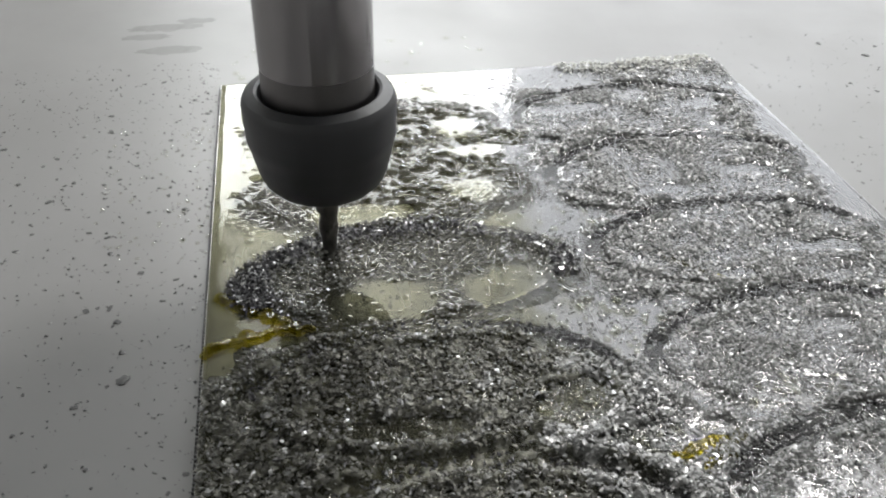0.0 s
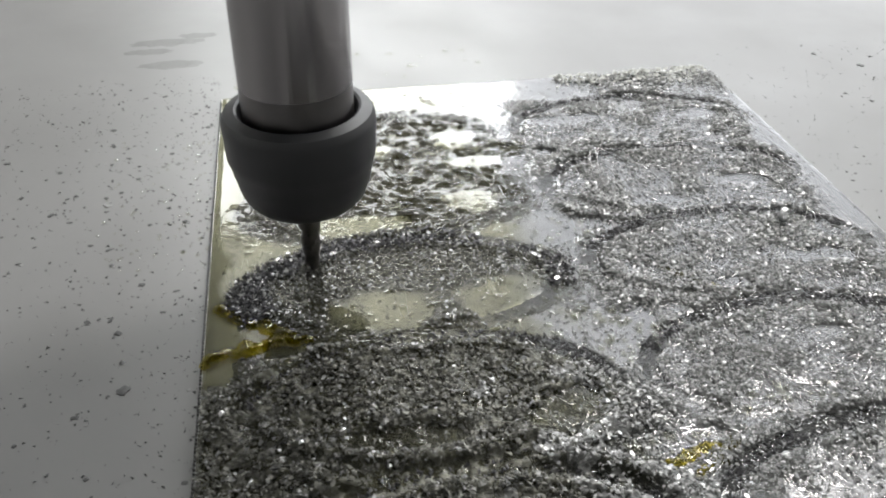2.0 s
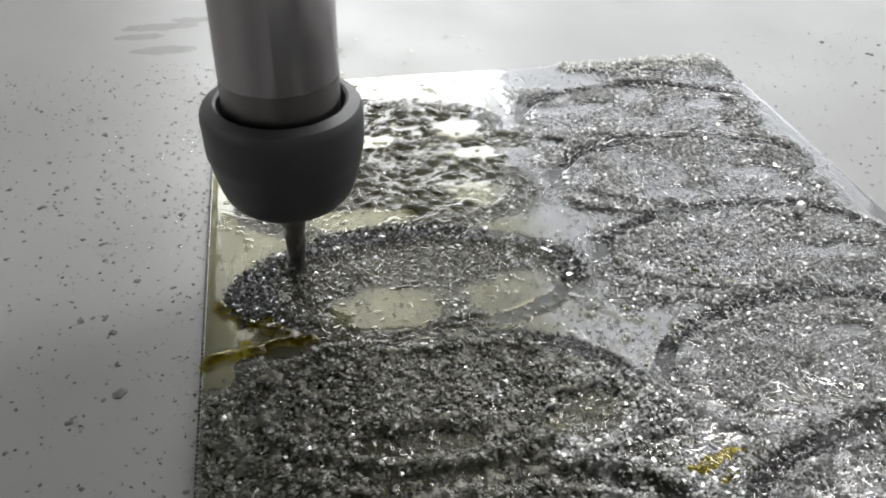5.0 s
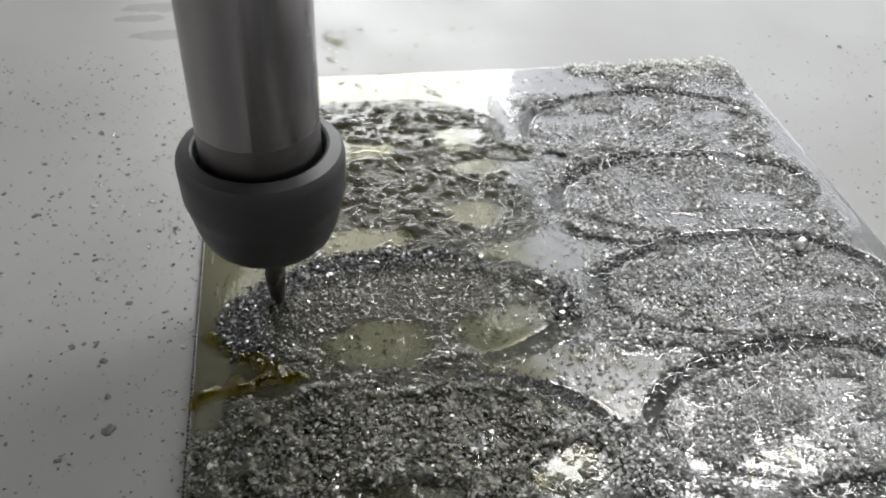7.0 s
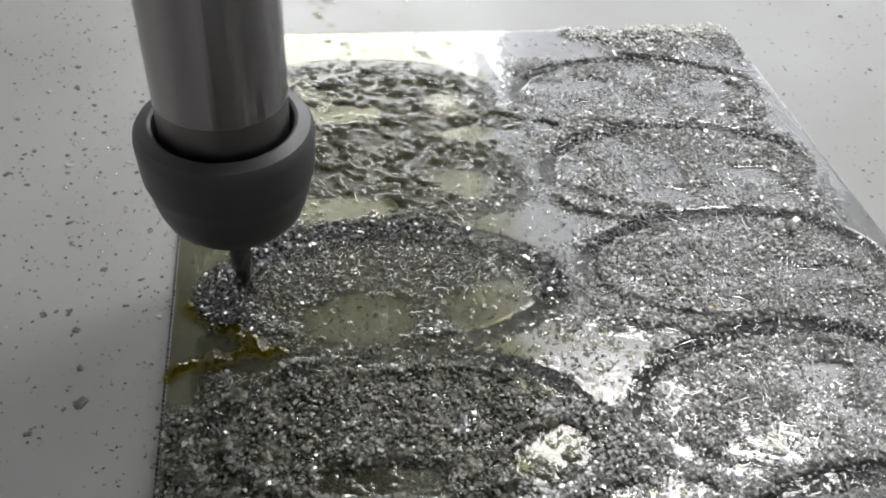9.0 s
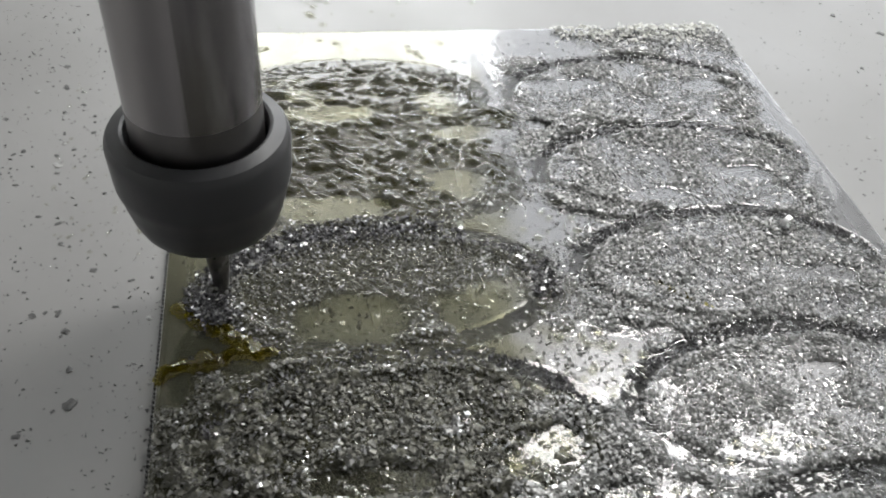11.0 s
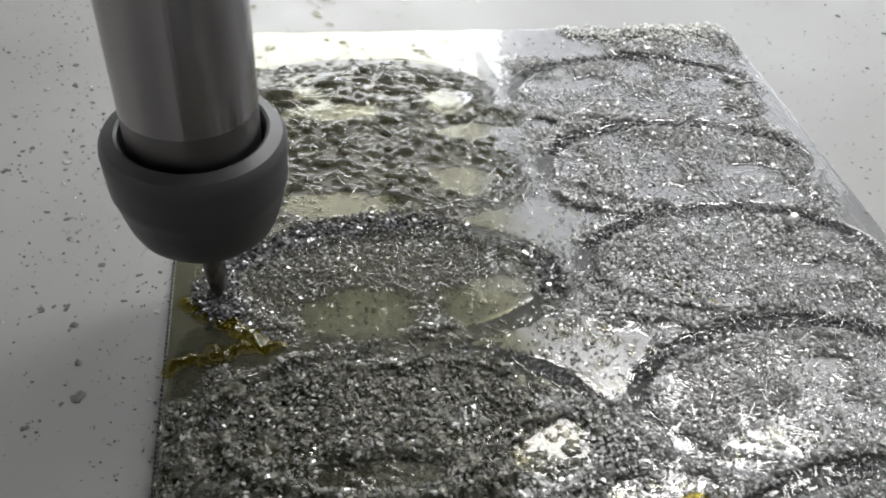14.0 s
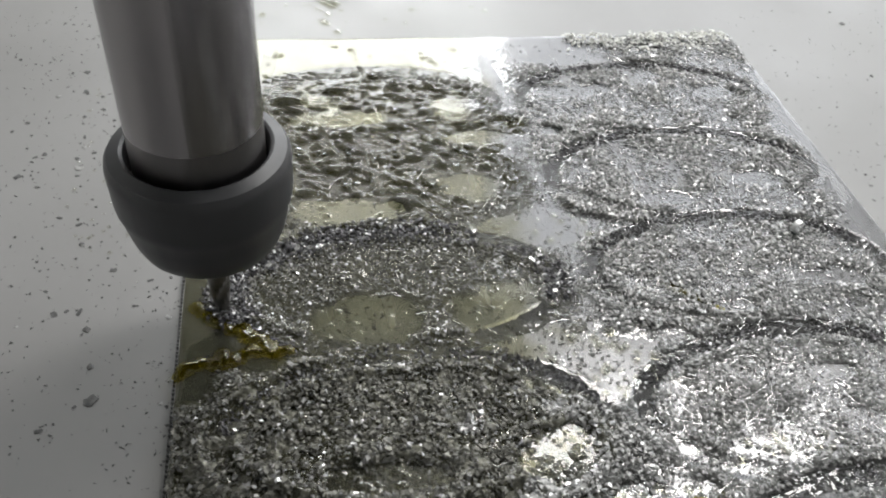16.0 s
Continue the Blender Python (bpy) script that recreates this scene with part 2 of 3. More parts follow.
# bare or flooded patches: centre, half width, half depth
POOLS = [(0.039, -0.1245, 0.0135, 0.0078), (0.0725, -0.1235, 0.013, 0.0085), (0.073, -0.0795, 0.0105, 0.0055),
         (0.038, -0.0865, 0.015, 0.0055), (0.038, -0.0455, 0.014, 0.0042), (0.089, -0.0975, 0.02, 0.008),
         (0.0865, -0.141, 0.018, 0.0105), (0.078, -0.137, 0.011, 0.005), (0.157, -0.1195, 0.0095, 0.0046), (0.128, -0.1275, 0.0075, 0.0028),
         (0.122, -0.088, 0.0095, 0.003), (0.154, -0.08, 0.008, 0.0035), (0.122, -0.1655, 0.0145, 0.0042),
         (0.091, -0.1745, 0.0115, 0.0052), (0.04, -0.1645, 0.0125, 0.0042), (0.077, -0.163, 0.0105, 0.0075),
         (0.0745, -0.0405, 0.0075, 0.0035), (0.078, -0.0575, 0.013, 0.0038), (0.1, -0.055, 0.004, 0.0028),
         (0.112, -0.034, 0.013, 0.004), (0.160, -0.036, 0.008, 0.004), (0.142, -0.148, 0.006, 0.002)]


def oval_distance(x, y):
    """How far outside the nearest oval's outline, in metres; negative inside it."""
    best = np.full(np.shape(x), 1.0)
    for cx, cy in OVALS:
        u, v = (x - cx) / OVAL_A, (y - cy) / OVAL_B
        r = np.sqrt(u * u + v * v) + 1e-9
        slope = np.sqrt((u / OVAL_A) ** 2 + (v / OVAL_B) ** 2) / r + 1e-9
        d = (r - 1) / slope
        best = np.where(np.abs(d) < np.abs(best), d, best)
    return best


def pool_depth(x, y):
    """1 in the middle of a pool, 0 at its ragged shore and beyond."""
    best = np.zeros(np.shape(x))
    wob = (fbm(x, y, 0.007, 4, 5) - 0.5) * 1.15
    for cx, cy, a, b in POOLS:
        r = np.sqrt(((x - cx) / a) ** 2 + ((y - cy) / b) ** 2) + wob
        best = np.maximum(best, 1 - step(0.72, 1.15, r))
    return best


def swarf_cover(x, y):
    """How thickly the chips lie, from 0 to 1.6."""
    wob = (fbm(x, y, 0.012, 3, 2) - 0.5) * 0.012
    yy, xx = y + wob, x + 0.7 * wob
    right = step(0.088, 0.1, xx) * (1 - step(-0.026, -0.016, yy))
    right = right * (1 - step(0.170, 0.178, xx + 0.1 * (np.abs(((yy + 0.0385) / 0.0388 + 0.5) % 1 - 0.5)) * 0.03))
    near = (1 - step(-0.139, -0.131, yy)) * (step(0.004, 0.012, xx) + step(-0.143, -0.151, yy))
    near = np.clip(near, 0, 1)
    u, v = (x - 0.048) / OVAL_A, (y + 0.1145) / OVAL_B
    third = 1 - step(1.02, 1.14, np.sqrt(u * u + v * v) + wob * 12)
    v2 = (y + 0.0765) / OVAL_B
    second = (1 - step(1.0, 1.15, np.sqrt(u * u + v2 * v2))) * (0.75 + 0.15 * step(-0.07, -0.085, yy))
    v1 = (y + 0.0385) / OVAL_B
    first = (1 - step(0.95, 1.1, np.sqrt(u * u + v1 * v1) + wob * 10)) * 0.7
    middle = step(0.075, 0.088, xx) * (1 - step(-0.05, -0.04, yy)) * 0.4 * (1 - step(0.16, 0.17, xx))
    corner = step(0.125, 0.14, xx) * step(-0.03, -0.018, yy) * (1 - step(-0.002, -0.0005, y)) * 0.95
    cover = np.maximum.reduce([right, 1.5 * near * (1 - 0.3 * step(0.085, 0.1, xx)) * (1 - step(0.165, 0.174, xx)), 1.05 * third, second, first, middle, corner])
    cover = cover * (1 - 0.95 * pool_depth(x, y))
    patchy = 0.4 + 1.0 * step(0.3, 0.68, fbm(x, y, 0.009, 4, 9))
    done = step(0.085, 0.1, xx)
    return cover * (done * patchy + (1 - done) * (0.6 + 0.8 * fbm(x, y, 0.01, 3, 9)))


def upper_arc(x, y):
    """1 along the far half of an oval, 0 along its near half, where chips have filled the cut again."""
    out = np.zeros(np.shape(x))
    for cx, cy in OVALS:
        r = ((x - cx) / OVAL_A) ** 2 + ((y - cy) / OVAL_B) ** 2
        out = np.maximum(out, (np.abs(np.sqrt(r) - 1) < 0.14) * step(cy - 0.008, cy + 0.004, y))
    return out


def groove(x, y):
    """0 to 1: how deep the cutter has gone; ovals are cut round their outline."""
    d = oval_distance(x, y) + (fbm(x, y, 0.004, 2, 4) - 0.5) * 0.0006
    weak = np.where((x < 0.09) & (y > -0.094), 0.35, 1.0) * (0.35 + 0.65 * upper_arc(x, y))
    return weak * (1 - step(0.0015, 0.0026, np.abs(d + 0.0006)))


def bed_height(x, y):
    """The top of the packed chips above the plate."""
    c = swarf_cover(x, y)
    d = oval_distance(x, y)
    bank = np.exp(-((np.abs(d + 0.0006) - 0.0034) / 0.0016) ** 2)
    thin = 0.45 + 0.55 * (1 - step(0.08, 0.095, x)) * step(-0.13, -0.142, y)
    h = thin * c * (0.0003 + 0.0007 * fbm(x, y, 0.005, 3, 1) + 0.0009 * bank * np.minimum(c, 1))
    return h * (1 - 0.85 * np.where((x < 0.09) & (y > -0.094), 0.2, 1.0) * (0.3 + 0.7 * upper_arc(x, y)) * (1 - step(0.0016, 0.0032, np.abs(d + 0.0006))))


def lumpy_oil(x, y):
    """0 to 1: where the oil stands thick and full of bubbles."""
    u, v = (x - 0.052) / 0.046, (y + 0.057) / 0.039
    r = np.sqrt(u * u + v * v) + (fbm(x, y, 0.012, 2, 8) - 0.5) * 0.5
    return (1 - step(0.75, 1.0, r)) * (1 - pool_depth(x, y))


def domes(x, y, shape, count, seed, box_of, sizes, squash, allow=None):
    """Height of many round lumps of oil standing side by side on a sheet. allow: the chance of a lump at a place."""
    r = np.random.default_rng(seed)
    x0, x1, y0, y1 = box_of
    gx, gy, out = x.reshape(shape), y.reshape(shape), np.zeros(shape)
    dx, dy = gx[0, 1] - gx[0, 0], gy[1, 0] - gy[0, 0]
    cx, cy = r.uniform(x0, x1, count), r.uniform(y0, y1, count)
    rad = sizes[0] + (sizes[1] - sizes[0]) * r.random(count) ** 2.5
    a, b = rad * r.uniform(0.9, 1.7, count), rad * r.uniform(0.7, 1.1, count)
    chance = r.random(count)
    keep = chance < allow(cx, cy) if allow else chance < 2
    for u, v, p, q, h in zip(cx[keep], cy[keep], a[keep], b[keep], rad[keep]):
        i0, i1 = max(0, int((v - q - gy[0, 0]) / dy)), int((v + q - gy[0, 0]) / dy) + 2
        j0, j1 = max(0, int((u - p - gx[0, 0]) / dx)), int((u + p - gx[0, 0]) / dx) + 2
        w = 1 - ((gx[i0:i1, j0:j1] - u) / p) ** 2 - ((gy[i0:i1, j0:j1] - v) / q) ** 2
        out[i0:i1, j0:j1] = np.maximum(out[i0:i1, j0:j1], squash * h * np.sqrt(np.clip(w, 0, 1)))
    return out.ravel()


def oil_level(x, y):
    """The height at which the oil stands: deep over the ovals in work, shallow elsewhere."""
    return 0.00022 + 0.00038 * (1 - step(0.075, 0.1, x + (fbm(x, y, 0.02, 2, 12) - 0.5) * 0.02))


def soften(h, shape, times):
    """Round off creases in a height field."""
    g = h.reshape(shape)
    for _ in range(times):
        q = np.pad(g, 1, mode="edge")
        g = (q[1:-1, 1:-1] * 2 + q[:-2, 1:-1] + q[2:, 1:-1] + q[1:-1, :-2] + q[1:-1, 2:]) / 6
    return g.ravel()


def sludge(x, y):
    """Islands of oily sludge in the flooded ovals, with open oil between them."""
    return lumpy_oil(x, y) * step(0.26, 0.36, fbm(x, y * 1.7, 0.011, 3, 21) + 0.06 * (y < -0.05))


def sheet(x0, x1, y0, y1, cell):
    nx, ny = int(round((x1 - x0) / cell)), int(round((y1 - y0) / cell))
    xs, ys = np.linspace(x0, x1, nx + 1), np.linspace(y0, y1, ny + 1)
    gx, gy = np.meshgrid(xs, ys)
    k = np.arange((nx + 1) * (ny + 1)).reshape(ny + 1, nx + 1)
    quads = np.stack([k[:-1, :-1], k[:-1, 1:], k[1:, 1:], k[1:, :-1]], -1).reshape(-1, 4)
    return gx.ravel(), gy.ravel(), quads, k


# ---- room ----
def build_room():
    x0, x1, y0, y1, z0, z1, w = -2.2, 2.4, -2.4, WALL_N, -0.9, 2.6, 0.12
    tagged(box("floor", x0 - w, x1 + w, y0 - w, y1 + w, z0 - 0.1, z0, M_FLOOR), "grey concrete workshop floor", "floor", kind="structure")
    tagged(box("ceiling", x0 - w, x1 + w, y0 - w, y1 + w, z1, z1 + 0.1, M_WALL), "plain pale painted ceiling", "ceiling", kind="structure")
    tagged(box("wall_west", x0 - w, x0, y0, y1, z0, z1, M_WALL), "plain pale painted wall", "wall", kind="structure")
    bm = bmesh.new()
    add_box(bm, x1, x1 + w, y0, 0.30, z0, z1)
    add_box(bm, x1, x1 + w, 1.605, y1, z0, z1)
    add_box(bm, x1, x1 + w, 0.30, 1.605, z0, 1.1)
    add_box(bm, x1, x1 + w, 0.30, 1.605, 2.575, z1)
    tagged(part("wall_east", bm, M_WALL), "pale painted wall with an opening for the side fill", "wall", kind="structure")
    # unseen frame made up for the side fill lamp
    win = tagged(new("side_fill_frame"), "frame round an added fill lamp in the side wall", "window", kind="structure")
    win.location = (x1 + 0.06, 0.9525, 1.1)
    bm = bmesh.new()
    add_box(bm, 0.0, 0.04, -0.65, 0.65, 0.002, 0.03)
    add_box(bm, 0.0, 0.04, -0.65, 0.65, 1.443, 1.473)
    add_box(bm, 0.002, 0.038, -0.65, -0.62, 0.03, 1.443)
    add_box(bm, 0.002, 0.038, 0.62, 0.65, 0.03, 1.443)
    part("window_frame", bm, M_FRAME, win)
    # unseen wall behind the camera, darkened to give the shaft its dark stripe
    tagged(box("wall_south", x0 - w, x1 + w, y0 - w, y0, z0, z1, M_DARKWALL), "unseen closing wall, toned dark to be mirrored in the steel", "wall", kind="structure")
    bm = bmesh.new()
    add_box(bm, x0 - w, WIN_X0, y1, y1 + w, z0, z1)
    add_box(bm, WIN_X1, 0.745, y1, y1 + w, z0, z1)
    add_box(bm, 2.385, x1 + w, y1, y1 + w, z0, z1)
    add_box(bm, 0.745, 2.385, y1, y1 + w, z0, 0.45)
    add_box(bm, 0.745, 2.385, y1, y1 + w, 2.575, z1)
    add_box(bm, WIN_X0, WIN_X1, y1, y1 + w, z0, WIN_Z0)
    add_box(bm, WIN_X0, WIN_X1, y1, y1 + w, WIN_Z1, WIN_Z1 + 0.015)
    add_box(bm, WIN_X0, WIN_X1, y1, y1 + w, 2.3, z1)
    tagged(part("wall_north", bm, M_WALL), "pale painted wall with a wide window", "wall", kind="structure")
    win = tagged(new("window_1"), "wide white-framed window letting daylight in", "window", kind="structure")
    win.location = ((WIN_X0 + WIN_X1) / 2, y1 + 0.06, WIN_Z0)
    hw, hh, f = (WIN_X1 - WIN_X0) / 2, WIN_Z1 - WIN_Z0, 0.03
    bm = bmesh.new()
    add_box(bm, -hw, hw, 0.0, 0.04, 0.002, f)
    add_box(bm, -hw, hw, 0.0, 0.04, hh - f, hh - 0.002)
    add_box(bm, -hw + 0.002, -hw + f, 0.002, 0.038, f, hh - f)
    add_box(bm, hw - f, hw - 0.002, 0.002, 0.038, f, hh - f)
    part("window_frame", bm, M_FRAME, win)
    # unseen frame made up to hold the right-hand fill lamp
    win = tagged(new("right_fill_frame"), "broad frame round an added fill lamp, no blind built", "window", kind="structure")
    win.location = (1.565, y1 + 0.06, 0.45)
    bm = bmesh.new()
    add_box(bm, -0.818, 0.818, 0.0, 0.04, 0.002, f)
    add_box(bm, -0.818, 0.818, 0.0, 0.04, 2.125 - f, 2.123)
    for x in (-0.818, -0.376, 0.788):
        add_box(bm, x, x + f, 0.002, 0.038, f, 2.125 - f)
    part("window_frame", bm, M_FRAME, win)
    lamp = tagged(new("ceiling_light"), "oblong flat light panel hung from the ceiling", "ceiling light")
    lamp.location = (0.9, 0.76, 1.7)
    bm = bmesh.new()
    for a, b, c, d in ((-0.38, 0.38, -0.23, -0.205), (-0.38, 0.38, 0.205, 0.23), (-0.38, -0.355, -0.205, 0.205), (0.355, 0.38, -0.205, 0.205)):
        add_box(bm, a, b, c, d, -0.08, 0.0)
    part("frame", bm, M_FRAME, lamp)
    for x in (-0.3675, 0.3675):
        box("rod", x - 0.004, x + 0.004, -0.004, 0.004, -0.001, 0.9, M_FRAME, lamp)


def build_bench():
    tagged(box("machine_base", -0.55, 0.75, -0.5, 0.55, -0.9, BED_Z - 0.03, M_BASE, bevel=0.01), "grey painted steel base of the router", "machine base", kind="structure")
    tagged(box("machine_bed", -0.6, 0.8, -0.55, 0.6, BED_Z - 0.03, BED_Z, M_BOARD, bevel=0.002), "pale grey laminate bed strewn with chips", "machine bed", kind="structure")


# ---- the plate ----
def build_plate():
    gx, gy, quads, k = sheet(0, PLATE_W, -PLATE_D, 0, 0.0005)
    g = groove(gx, gy)
    z = -0.0009 * g
    n = len(gx)
    rim = np.concatenate([k[0, :], k[1:, -1], k[-1, -2::-1], k[-2:0:-1, 0]])
    low = np.arange(n, n + len(rim))
    nxt = np.roll(np.arange(len(rim)), -1)
    skirt = np.stack([rim, low, low[nxt], rim[nxt]], -1)
    verts = np.concatenate([np.stack([gx, gy, z], -1), np.stack([gx[rim], gy[rim], np.full(len(rim), BED_Z + 0.00005)], -1)])
    faces = np.concatenate([quads, skirt])
    # the skirt takes the same near-black as the grooves
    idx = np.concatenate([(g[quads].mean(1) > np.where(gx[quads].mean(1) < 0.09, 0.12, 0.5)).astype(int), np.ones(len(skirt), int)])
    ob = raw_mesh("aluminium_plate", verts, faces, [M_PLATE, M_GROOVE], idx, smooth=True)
    ob.data.set_sharp_from_angle(angle=radians(65))
    tagged(ob, "shiny aluminium plate with oval grooves, wet with oil", "metal plate")


def build_edge_burr():
    """The row of saw nicks along the plate's near-side edge."""
    bm = bmesh.new()
    r = random.Random(12)
    y = -0.002
    while y > -0.215:
        w = r.uniform(0.0003, 0.0005)
        add_box(bm, -0.0006, -0.00002, y - w, y, BED_Z + 0.00005, r.uniform(-0.0003, 0.0001))
        y -= 0.0011
    tagged(part("edge_burr", bm, M_SPECK), "row of dark saw burrs along the plate edge", "burr", kind="stuff")


def left_side(x, y):
    """Where the swarf lies dark with oil: the column of ovals in work. Cut back at the near end, where paler chips
    paint the ceiling light's reflection.
    """
    return x + (fbm(x, y, 0.008, 3, 6) - 0.5) * 0.045 < 0.084 - 0.017 * step(-0.146, -0.156, y)


def build_bed_swarf():
    gx, gy, quads, k = sheet(0.0005, PLATE_W - 0.0005, -0.235, -0.0005, 0.0004)
    h = bed_height(gx, gy)
    lo, sl, c = lumpy_oil(gx, gy), sludge(gx, gy), swarf_cover(gx, gy)
    rough = soften((rng.random(len(gx)) - 0.5) * 0.0007, k.shape, 1) * np.clip(c, 0, 1.2)
    heap = step(-0.13, -0.142, gy) * (1 - step(0.08, 0.095, gx)) * np.clip(c, 0, 1)
    slime = soften(domes(gx, gy, k.shape, 2600, 5, (0.002, 0.095, -0.23, -0.13), (0.0006, 0.0019), 0.45), k.shape, 1)
    z = (h + rough - 0.00012 - 0.00016 * step(0.085, 0.1, gx)) * (1 - lo) + lo * (sl * (0.00035 + 0.5 * rough) - 0.0003 * (1 - sl)) + heap * slime
    keep = (z[quads] > 0.00003).any(1)
    first = quads[keep][:, 0]
    mats = np.where(sl[first] > 0.3, 2, left_side(gx, gy)[first].astype(int))
    ob = raw_mesh("packed_swarf", np.stack([gx, gy, z], -1), quads[keep], [M_BED, M_BED_DARK, M_SLUDGE], mats, smooth=True)
    tagged(ob, "grey bed of packed oily metal chips", "metal chips", kind="stuff")


def build_oil():
    gx, gy, quads, k = sheet(0.0001, PLATE_W - 0.0001, -0.225, -0.0001, 0.0003)
    c, lo = np.clip(swarf_cover(gx, gy), 0, 1.3), lumpy_oil(gx, gy)
    z = np.maximum(oil_level(gx, gy), soften(bed_height(gx, gy), k.shape, 2) * (1 - lo) + 0.00026)
    z = z + 0.00012 * (fbm(gx, gy, 0.012, 2, 30) - 0.5)
    # oil drawn up round chips that just reach the surface
    cover = lambda x, y: np.clip(swarf_cover(x, y), 0, 1) * (1 - 0.4 * lumpy_oil(x, y)) + 0.2 * sludge(x, y) + 0.07 + 0.8 * step(-0.15, -0.156, y)
    fine = domes(gx, gy, k.shape, 16000, 4, (0.004, 0.176, -0.222, -0.006), (0.0003, 0.0009), 0.3, cover)
    # big smooth blobs and bubbles over the flooded ovals
    thick = lambda x, y: sludge(x, y) + 0.06 * lumpy_oil(x, y)
    blobs = domes(gx, gy, k.shape, 170, 3, (0.004, 0.1, -0.098, -0.014), (0.0012, 0.0032), 0.55, thick)
    beads = domes(gx, gy, k.shape, 750, 16, (0.004, 0.1, -0.1, -0.012), (0.0006, 0.0014), 0.8, thick)
    z = z + soften(np.maximum(blobs, beads), k.shape, 5)
    z = z + np.maximum(fine - 0.6 * blobs, 0) - 0.00006 * groove(gx, gy)
    rim = np.minimum(np.minimum(gx, PLATE_W - gx), -gy) + 0.0008 * (fbm(gx, gy, 0.006, 2, 31) - 0.5)
    z = 0.00009 + (z - 0.00009) * np.sqrt(step(0.0001, 0.0016, rim))
    ob = raw_mesh("cutting_oil", np.stack([gx, gy, z], -1), quads, [M_OIL], smooth=True)
    tagged(ob, "film of yellowish cutting oil with lumps and pools", "cutting oil", kind="stuff")


# ---- chips ----
def turned(n, tilt):
    """Random turns: any heading, leaning up to tilt."""
    a, b, c = rng.random(n) * 2 * np.pi, rng.normal(0, tilt, n), rng.normal(0, tilt, n)
    ca, sa, cb, sb, cc, sc = np.cos(a), np.sin(a), np.cos(b), np.sin(b), np.cos(c), np.sin(c)
    o, i = np.zeros(n), np.ones(n)
    rz = np.stack([ca, -sa, o, sa, ca, o, o, o, i], -1).reshape(-1, 3, 3)
    rx = np.stack([i, o, o, o, cb, -sb, o, sb, cb], -1).reshape(-1, 3, 3)
    ry = np.stack([cc, o, sc, o, i, o, -sc, o, cc], -1).reshape(-1, 3, 3)
    return rz @ rx @ ry


SHARD = np.array([(-1, -0.5, -1), (1, -0.35, -1), (0.1, 0.7, -1), (-0.9, -0.4, 1), (0.9, -0.3, 1), (0.0, 0.6, 1)], float)
SHARD_F = np.array([(0, 2, 1), (3, 4, 5), (0, 1, 4), (0, 4, 3), (1, 2, 5), (1, 5, 4), (2, 0, 3), (2, 3, 5)])
FLAKE = np.array([(-1, -0.6, 0), (0, -0.7, 1), (1, -0.4, 0.1), (-0.9, 0.5, 0.1), (0.1, 0.6, 1.1), (0.9, 0.7, 0)], float)
FLAKE_F = np.array([(0, 1, 4), (0, 4, 3), (1, 2, 5), (1, 5, 4)])


def scatter(name, x, y, z, size, tilt, form, mat):
    n = len(x)
    base, tri = (SHARD, SHARD_F) if form == "shard" else (FLAKE, FLAKE_F)
    scale = size[:, None] * np.stack([0.35 + 0.3 * rng.random(n), 0.25 + 0.35 * rng.random(n), (0.09 if form == "shard" else 0.2) * (0.5 + rng.random(n))], -1)
    pts = (base[None] + rng.normal(0, 0.18, (n, len(base), 3))) * scale[:, None, :]
    pts = np.einsum("nij,nkj->nki", turned(n, tilt), pts)
    pts = pts + np.stack([x, y, z], -1)[:, None, :]
    faces = (tri[None] + (np.arange(n) * len(base))[:, None, None]).reshape(-1, 3)
    return raw_mesh(name, pts.reshape(-1, 3), faces, [mat])


def build_plate_swarf():
    n = 620000
    x, y = rng.random(n) * (PLATE_W - 0.001) + 0.0005, -0.232 * rng.random(n) - 0.001
    c = swarf_cover(x, y)
    heap = step(-0.13, -0.142, y) * (1 - step(0.085, 0.1, x))
    keep = rng.random(n) < (1 - 0.62 * heap) * (1 - 0.8 * lumpy_oil(x, y)) * np.clip(c, 0, 1.5) * (0.34 - 0.1 * step(0.085, 0.1, x)) * (1 - 0.93 * groove(x, y)) + 0.006 + (0.014 + 0.16 * step(-0.15, -0.156, y)) * pool_depth(x, y)
    x, y, c, heap = x[keep], y[keep], c[keep], heap[keep]
    h = bed_height(x, y)
    size = (0.0004 + 0.0006 * rng.random(len(x)) ** 2.2) * (1 + 0.7 * heap + 0.25 * step(0.085, 0.1, x) * step(-0.15, -0.13, y))
    # chips lie in and on the bed, half of them wetted over by the oil
    z = h + rng.random(len(x)) * 0.0005 * np.clip(c, 0.1, 1.5) * (1 + heap) + 0.00012
    pick, left = rng.random(len(x)), left_side(x, y)
    for name, side, lo, hi, form, mat, label in (("bright_chips", None, 0, 0.07, "flake", M_CHIP, "glittering loose aluminium flakes"),
                                                 ("oily_chips", True, 0.08, 0.65, "shard", M_CHIP_DARK, "dark oily aluminium shards"),
                                                 ("dark_flakes", True, 0.65, 1.01, "flake", M_CHIP_DARK, "dark curled aluminium flakes"),
                                                 ("grey_chips", False, 0.08, 0.65, "shard", M_CHIP_MID, "grey aluminium shards"),
                                                 ("grey_flakes", False, 0.65, 1.01, "flake", M_CHIP_MID, "grey curled aluminium flakes")):
        s = (pick >= lo) & (pick < hi) & ~(left & (pick < 0.035 + 0.02 * heap))
        if side is not None:
            s &= left == side
        tagged(scatter(name, x[s], y[s], z[s], size[s], 0.26, form, mat), label, "metal chips", kind="stuff")


